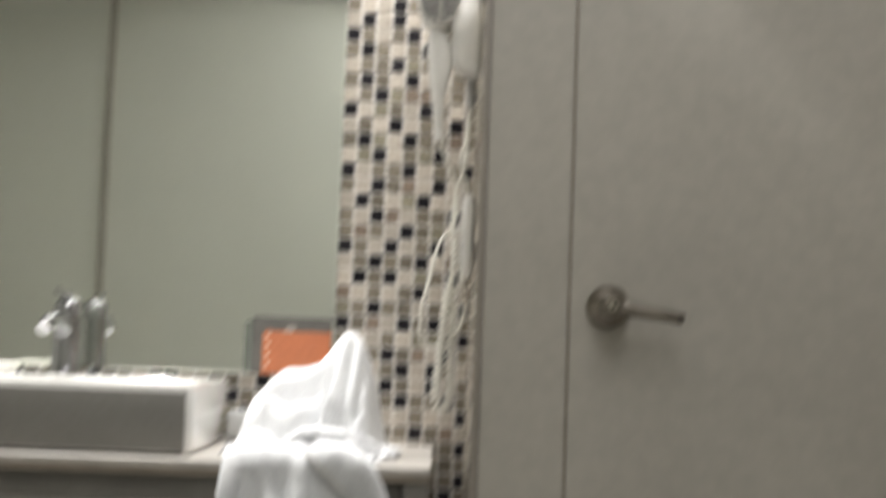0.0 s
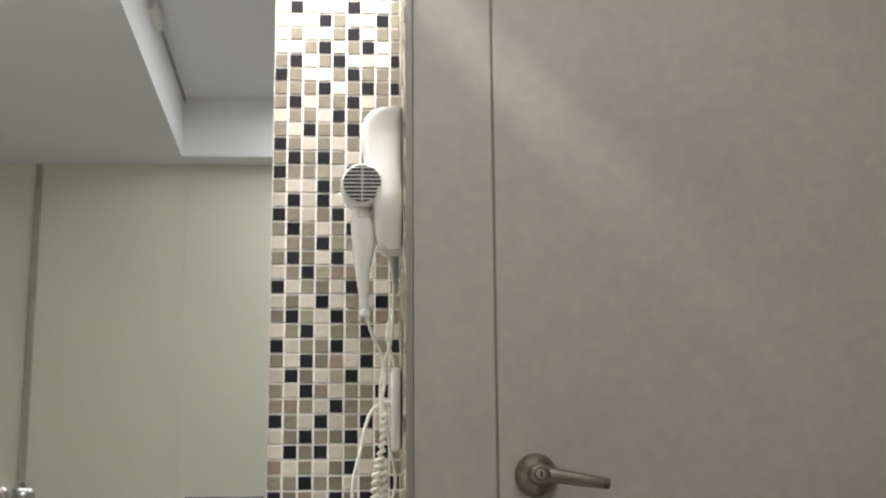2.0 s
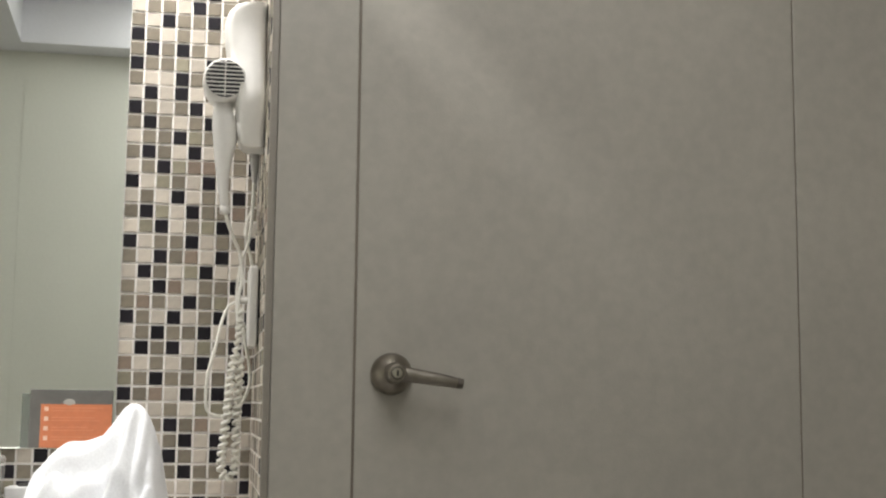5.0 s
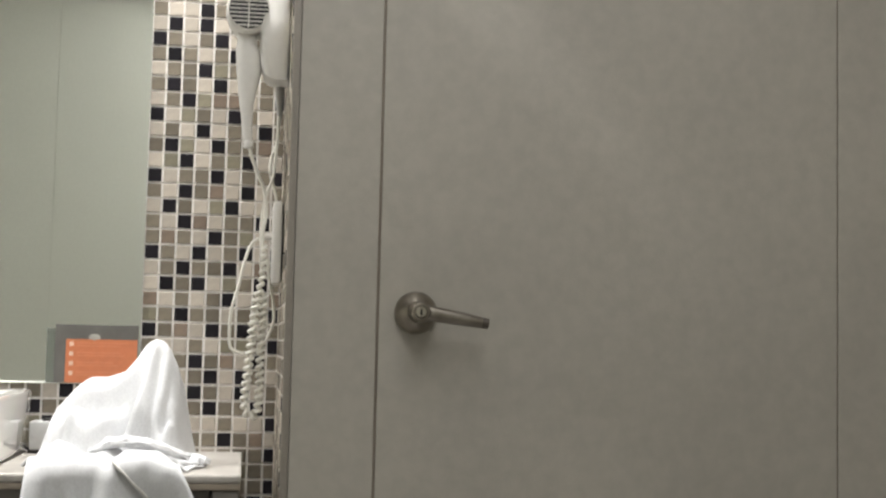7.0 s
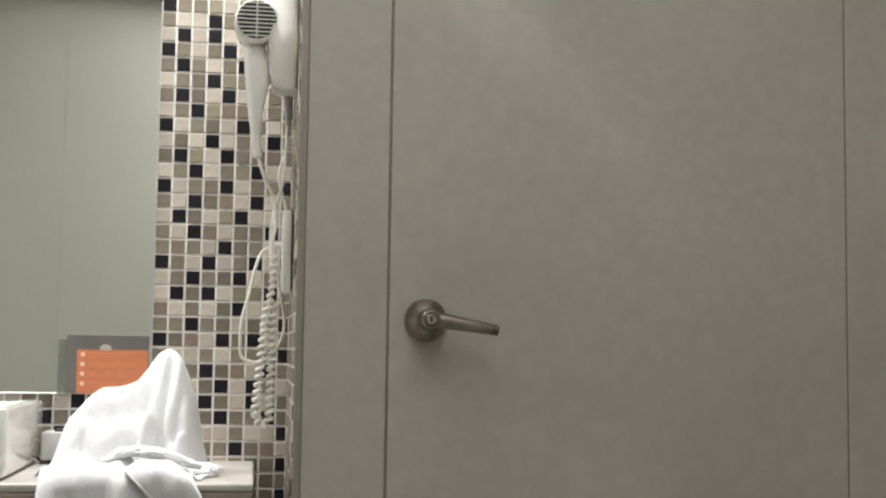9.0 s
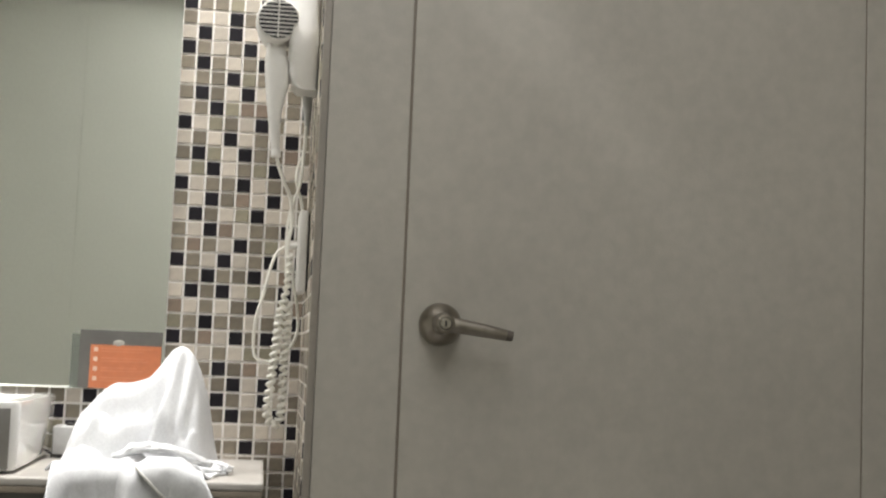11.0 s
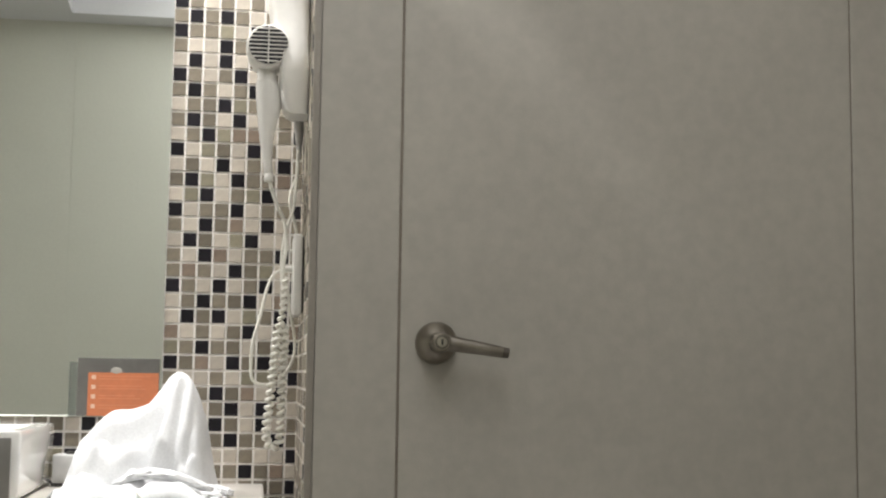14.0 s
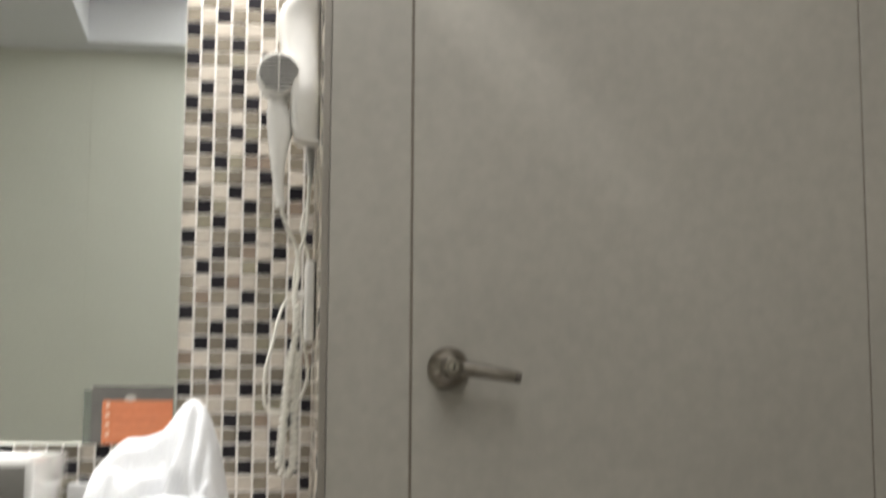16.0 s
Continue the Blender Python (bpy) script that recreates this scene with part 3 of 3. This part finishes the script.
                ring.append(bm.verts.new((p.x + 0.004 * noise.noise(Vector((w, 12 * f, seed))), p.y + wide * fat * bump * math.cos(w), max(TOP + 0.003, p.z + high * fat * bump * math.sin(w)))))
            own.append(ring)
        for a, b in zip(own, own[1:]):
            for j in range(22):
                bm.faces.new((a[j], a[(j + 1) % 22], b[(j + 1) % 22], b[j]))
        bm.faces.new(own[0][::-1])
        bm.faces.new(own[-1])
        bmesh.ops.recalc_face_normals(bm, faces=bm.faces[:])
        part("rolled_fold", bm, TERRY, ob)

    part("stitched_hem", tube([Vector(flap(0.004, 0.06 + 0.90 * k / 40)) + Vector((0, -0.0025, 0)) for k in range(41)], 0.0021, 8), HEM, ob, "beige stitched hem along the hanging corner")
    # The rolled hem in front of the peak, the layer under it and the bunched corner beside it.
    roll([(-0.040, -0.338, 0.862), (0.000, -0.340, 0.876), (0.040, -0.334, 0.874), (0.076, -0.318, 0.862), (0.104, -0.296, 0.850)], 0.017, 0.0085, 1.7)
    roll([(0.020, -0.352, 0.853), (0.052, -0.346, 0.852), (0.082, -0.330, 0.846), (0.118, -0.305, 0.842)], 0.014, 0.0060, 5.1)
    roll([(0.088, -0.262, 0.850), (0.110, -0.275, 0.848), (0.126, -0.284, 0.845), (0.134, -0.282, 0.843)], 0.015, 0.0075, 8.4)


towel()


# ---- hair dryer and cables on the tiled side ----
def hair_dryer():
    y = -0.20
    h = thing("hair_dryer", (SIDE, y, 1.45), "white wall-mounted hair dryer with holder and coiled cord", "hair dryer")
    # Holder: a rounded shell, wide above and narrow below, flat on the wall.
    shell = []
    for z, out in ((1.447, 0.030), (1.449, 0.036), (1.455, 0.042), (1.475, 0.047), (1.52, 0.050), (1.545, 0.053), (1.565, 0.057), (1.60, 0.064), (1.635, 0.069), (1.662, 0.071), (1.680, 0.066), (1.690, 0.056), (1.6945, 0.044), (1.696, 0.030)):
        low = 1 - step(z, 1.47, 1.675)
        shell.append(((SIDE - 0.0006 - out / 2, y - 0.034 * low, z), out / 2, 0.036 + 0.018 * step(z, 1.45, 1.5), 0.42))
    part("holder", loft(shell, 32), PLASTIC, h)
    # Near-black plate stands in for the shade between holder and tiles.
    part("holder_gap_shade", box(SIDE - 0.0030, SIDE - 0.0018, y - 0.028, y + 0.028, 1.46, 1.68), DARK, h, smooth=False)
    # Handset: barrel along the wall, intake grille to the front, handle hanging down.
    cx, cz, yf = 0.170, 1.556, y - 0.075
    ax = Matrix.Translation((cx, yf, cz)) @ pose(0, 0, 0, -90, 0, 0)
    set_ = part("handset", lathe([(0.0312, 0.0), (0.0330, 0.0006), (0.0345, 0.003), (0.0358, 0.012), (0.0365, 0.03), (0.034, 0.07), (0.029, 0.11), (0.026, 0.125)], 36, ax), PLASTIC, h)
    part("intake", lathe([(0.0002, -0.0012), (0.0311, -0.0006), (0.0311, 0.0002)], 36, ax, caps=False), GRILLE_BLACK, set_, smooth=False)
    for k in range(9):
        z = -0.0264 + 0.0066 * k
        w = math.sqrt(max(0, 0.0312 ** 2 - z * z))
        part("grille_slat", box(cx - w, cx + w, yf - 0.0035, yf - 0.0013, cz + z - 0.0011, cz + z + 0.0011, 0.0004, 1), PLASTIC, set_, smooth=False)
    part("grille_bar", box(cx - 0.0012, cx + 0.0012, yf - 0.0042, yf - 0.0015, cz - 0.0305, cz + 0.0305, 0.0004, 1), PLASTIC, set_, smooth=False)
    yh = yf + 0.035
    part("handle_neck", loft([((0.168, yh, 1.534), 0.0145, 0.016, 0.8), ((0.1685, yh, 1.518), 0.0155, 0.0165, 0.8), ((0.1692, yh, 1.503), 0.0168, 0.017, 0.8)], 24), PLASTIC, set_)
    part("handle", loft([((0.1695, yh, 1.5025), 0.0180, 0.018, 0.85), ((0.1722, yh, 1.485), 0.0208, 0.018, 0.85), ((0.1735, yh, 1.462), 0.0202, 0.017, 0.85), ((0.1718, yh, 1.437), 0.0158, 0.015, 0.9),
                         ((0.1710, yh, 1.408), 0.0112, 0.012, 0.95), ((0.1728, yh, 1.378), 0.0085, 0.0092, 1.0), ((0.1755, yh, 1.352), 0.0070, 0.0070, 1.0), ((0.1765, yh, 1.345), 0.005, 0.005, 1.0)], 24), PLASTIC, set_)
    part("handle_collar", lathe([(0.0068, 0.0), (0.0082, 0.002), (0.0080, 0.010), (0.0060, 0.014)], 18, Matrix.Translation((0.1762, yh, 1.338))), PLASTIC, set_)
    part("strain_relief", loft([((0.2235, y, 1.449), 0.0085, 0.008, 0.8), ((0.2245, y, 1.43), 0.0076, 0.007, 0.9), ((0.2250, y, 1.402), 0.0048, 0.0045, 1), ((0.2250, y, 1.386), 0.0032, 0.003, 1)], 16), GREY_RUBBER, h)
    # Cords.
    part("handset_cord", tube(spline([(0.1765, yh, 1.347), (0.181, yh, 1.328), (0.192, yh + 0.01, 1.300), (0.2035, y - 0.02, 1.275), (0.208, y - 0.02, 1.235), (0.2035, y - 0.02, 1.20), (0.204, y - 0.02, 1.16)], 8), 0.0030), CABLE, h)
    part("supply_cord", tube(spline([(0.224, y, 1.398), (0.2235, y, 1.36), (0.214, y, 1.33), (0.2125, y - 0.01, 1.305), (0.222, y, 1.272), (0.226, y, 1.247)], 8), 0.0026), CABLE, h)
    part("second_cord", tube(spline([(0.2235, y - 0.006, 1.398), (0.2215, y - 0.008, 1.34), (0.218, y - 0.01, 1.30), (0.2065, y - 0.012, 1.262), (0.201, y - 0.012, 1.22), (0.2025, y - 0.012, 1.17), (0.205, y - 0.012, 1.12)], 8), 0.0026), CABLE, h)
    path = spline([(0.207, y - 0.02, 1.185), (0.205, y - 0.02, 1.13), (0.196, y - 0.022, 1.085), (0.1915, y - 0.022, 1.03), (0.1865, y - 0.022, 0.97), (0.1835, y - 0.022, 0.930), (0.1915, y - 0.022, 0.911), (0.2035, y - 0.022, 0.918),
                   (0.2065, y - 0.022, 0.95), (0.2065, y - 0.022, 1.00), (0.2085, y - 0.022, 1.06), (0.209, y - 0.02, 1.11)], 60)
    coil, turned = [], 0.0
    for k, p in enumerate(path):
        way = (path[min(k + 1, len(path) - 1)] - path[max(k - 1, 0)]).normalized()
        a = Vector((0, 1, 0))
        b = way.cross(a).normalized()
        if k:
            turned += (p - path[k - 1]).length / 0.0120 * 2 * math.pi
        coil_r = 0.0034 + 0.0015 * step(1.13 - p.z, 0.0, 0.05)
        coil.append(p + coil_r * (math.cos(turned) * a + math.sin(turned) * b))
    part("coiled_cord", tube(coil, 0.0033, 8), CABLE, h)


def wall_socket():
    s = thing("wall_socket", (SIDE, -0.20, 1.12), "white plastic connection box on the tiled wall with looped lead", "socket")
    part("cover", box(SIDE - 0.020, SIDE - 0.0045, -0.243, -0.157, 1.122, 1.255, 0.005, 3), PLASTIC, s)
    # Thin near-black sheet draws the shaded gap behind the cover.
    part("cover_gap_shade", box(SIDE - 0.0045, SIDE - 0.003, -0.240, -0.160, 1.128, 1.249), DARK, s, smooth=False)
    part("cord_grip", lathe([(0.006, 0.0), (0.006, 0.012), (0.0045, 0.016)], 16, Matrix.Translation((SIDE - 0.020, -0.20, 1.200)) @ pose(0, 0, 0, 0, -90, 0)), PLASTIC, s)
    lead = spline([(0.210, -0.20, 1.200), (0.197, -0.203, 1.196), (0.186, -0.206, 1.186), (0.177, -0.21, 1.160), (0.168, -0.212, 1.118), (0.158, -0.212, 1.078), (0.1560, -0.212, 1.040), (0.1590, -0.212, 1.019), (0.172, -0.211, 1.011),
                   (0.193, -0.206, 1.012), (0.212, -0.20, 1.028), (0.2255, -0.195, 1.060), (0.2245, -0.195, 1.095), (0.216, -0.20, 1.135), (0.213, -0.20, 1.165)], 8)
    bm = tube(lead, 0.0027)
    part("lead", bm, CABLE, s)


hair_dryer()
wall_socket()


# ---- lamps in the ceiling ----
def downlight(x, y):
    d = thing("downlight", (x, y, CEIL), "round recessed white ceiling downlight, lit", "ceiling light", "ceiling downlights")
    at = Matrix.Translation((x, y, CEIL))
    part("ring", lathe([(0.040, 0.0), (0.052, 0.0), (0.052, -0.004), (0.047, -0.007), (0.040, -0.005)], 32, at, caps=False), PLASTIC, d)
    part("glass", lathe([(0.0399, -0.003), (0.0399, -0.0015)], 32, at), GLOW, d)


# The last fitting belongs to the added streak spotlight.
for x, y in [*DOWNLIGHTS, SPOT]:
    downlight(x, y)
# Added glowing panel for the room's fill, kept outside the mirror's view.
c = thing("coffer_fill_panel", (*PANEL, CEIL_HIGH), "added flat rectangular fill-light panel in the ceiling coffer, unseen", "ceiling light")
bm = box(PANEL[0] - 0.44, PANEL[0] + 0.44, PANEL[1] - 0.78, PANEL[1] - 0.76, CEIL_HIGH - 0.02, CEIL_HIGH)
box(PANEL[0] - 0.44, PANEL[0] + 0.44, PANEL[1] + 0.76, PANEL[1] + 0.78, CEIL_HIGH - 0.02, CEIL_HIGH, bm=bm)
box(PANEL[0] - 0.44, PANEL[0] - 0.42, PANEL[1] - 0.76, PANEL[1] + 0.76, CEIL_HIGH - 0.02, CEIL_HIGH, bm=bm)
box(PANEL[0] + 0.42, PANEL[0] + 0.44, PANEL[1] - 0.76, PANEL[1] + 0.76, CEIL_HIGH - 0.02, CEIL_HIGH, bm=bm)
part("frame", bm, PLASTIC, c, smooth=False)
part("diffuser", box(PANEL[0] - 0.42, PANEL[0] + 0.42, PANEL[1] - 0.76, PANEL[1] + 0.76, CEIL_HIGH - 0.012, CEIL_HIGH), GLOW_PANEL, c, smooth=False)
s = thing("coffer_bracket", (-0.525, -1.65, 2.60), "small white bracket on the coffer side", "bracket")
part("box", box(-0.540, -0.508, -1.74, -1.56, 2.578, 2.632, 0.005), PLASTIC, s)

# ---- mosaic tiles, row by row from the top ----
PATTERN = """
DWWTDTWTD CDCWCDCWG WCWDTWWDG CTWCTDWTT WCTDCTDWT TDWTDWCWD DTCWTDTTT TTTDCTDTD TDCTTDCTT CTTCDTTCC TCDTTDCTG DTCTCTWDT TDTDTCTCT DTTGCDWTC TCCDTTCDT CDCDCTDCW
DTCTDCTTC TDTCTDCGT CTTDGTTCD TDTCDCWTT CTDGPPCTD DCGTCDTCT CTCDCTCDT TDGCDTTPT CGDCTGDCC DCTTDCTTD TCDTPCDCT CDTCGDCCT TCDPCTTDT TPTCDTGCT DTCDCTDCD CTDTTDCPT CDTDCGTDT PCTCTDCTP GTDTTCTGD DTPCDTDCT
TCCTCGGTD CTTDTPCDT CDCTDCDTC TTCDTCDCT CDTTDTTDT TCGCCTCCD DTCTTDTPC CTDTCTTTD TCTDCTGTT DTTCTDCTD TCDTGCTDT CTTDCTTCD
""".split()
FIRST = -16                            # the row number of the first line; row 0 stands at Z0
Z0 = 1.565


def tile_mesh(name, mat, w, h, axis):
    """A thin square tile with eased edges, face to -y (axis 0) or -x (axis 1)."""
    data = bpy.data.meshes.new(name)
    e, d = 0.0007, 0.0018
    a, b = w / 2, h / 2
    pts = [(-a, 0, -b), (a, 0, -b), (a, 0, b), (-a, 0, b), (-a, -d + e, -b), (a, -d + e, -b), (a, -d + e, b), (-a, -d + e, b), (-a + e, -d, -b + e), (a - e, -d, -b + e), (a - e, -d, b - e), (-a + e, -d, b - e)]
    if axis:
        pts = [(y, -x, z) for x, y, z in pts]
    faces = [(k, (k + 1) % 4, 4 + (k + 1) % 4, 4 + k) for k in range(4)] + [(4 + k, 4 + (k + 1) % 4, 8 + (k + 1) % 4, 8 + k) for k in range(4)] + [(8, 9, 10, 11)]
    data.from_pydata(pts, [], faces)
    data.materials.append(mat)
    return data


CHIP = P - 0.0042
tiles = {k: tile_mesh("tile", m, CHIP, CHIP, 0) for k, m in TILE.items()}
narrow = {k: tile_mesh("tile", m, CHIP - 0.24 * P, CHIP, 0) for k, m in TILE.items()}
rng = random.Random(7)


def merged(name, parent, rows):
    """Many tiles as one mesh: rows of kind, centre and axis, size."""
    verts, faces, index, kinds = [], [], [], list(TILE)
    for kind, c, data in rows:
        at = len(verts)
        verts += [Vector(c) + v.co for v in data.vertices]
        faces += [tuple(at + k for k in p.vertices) for p in data.polygons]
        index += [kinds.index(kind)] * len(data.polygons)
    data = bpy.data.meshes.new(name)
    data.from_pydata([tuple(v) for v in verts], [], faces)
    for k in kinds:
        data.materials.append(TILE[k])
    data.polygons.foreach_set("material_index", index)
    ob = tagged(new(name, data), kind="stuff")
    ob.parent = parent
    return ob


def place_tile(data, c, parent):
    ob = new("tile", data)
    ob.location = c
    ob.parent = parent


def any_kind():
    return rng.choices("DCWTGP", (22, 26, 6, 32, 9, 5))[0]


rest = []
for r in range(-30, 56):
    line = PATTERN[r - FIRST] if 0 <= r - FIRST < len(PATTERN) else "".join(any_kind() for _ in range(9))
    for c, kind in enumerate(line):
        x = (c + 0.5) * P if c < 8 else 8.38 * P
        z = Z0 - r * P
        if not 0.02 < z < CEIL - 0.015:
            continue
        wob = (x + rng.uniform(-2, 2) * 1e-4, -rng.uniform(0, 3) * 1e-4, z + rng.uniform(-2, 2) * 1e-4)
        data = (tiles if c < 8 else narrow)[kind]
        if -3 <= r < 30:
            place_tile(data, wob, back)
        else:
            rest.append((kind, wob, data))
merged("tile_rest", back, rest)

# The splashback under the mirror.
FIXED = {(23, 4): "D", (23, 5): "C", (23, 6): "T", (24, 6): "D", (24, 5): "T"}
rest = []
for r in range(23, 28):
    for k in range(36):
        kind = FIXED.get((r, k)) or any_kind()
        x, z = -0.46 * P - (k + 0.5) * P + 0.5 * P, Z0 - r * P
        if k < 14:
            place_tile(tiles[kind], (x, 0, z), back)
        else:
            rest.append((kind, (x, 0, z), tiles[kind]))
merged("tile_rest", back, rest)

# The tiled side of the niche.
turned = {k: tile_mesh("tile", m, CHIP, CHIP, 1) for k, m in TILE.items()}
rest = []
for r in range(-30, 56):
    z = Z0 - r * P
    if 0.02 < z < CEIL - 0.015:
        for k in range(14):
            kind = any_kind()
            rest.append((kind, (SIDE, -(k + 0.62) * P, z), turned[kind]))
merged("tile_rest", side, rest)
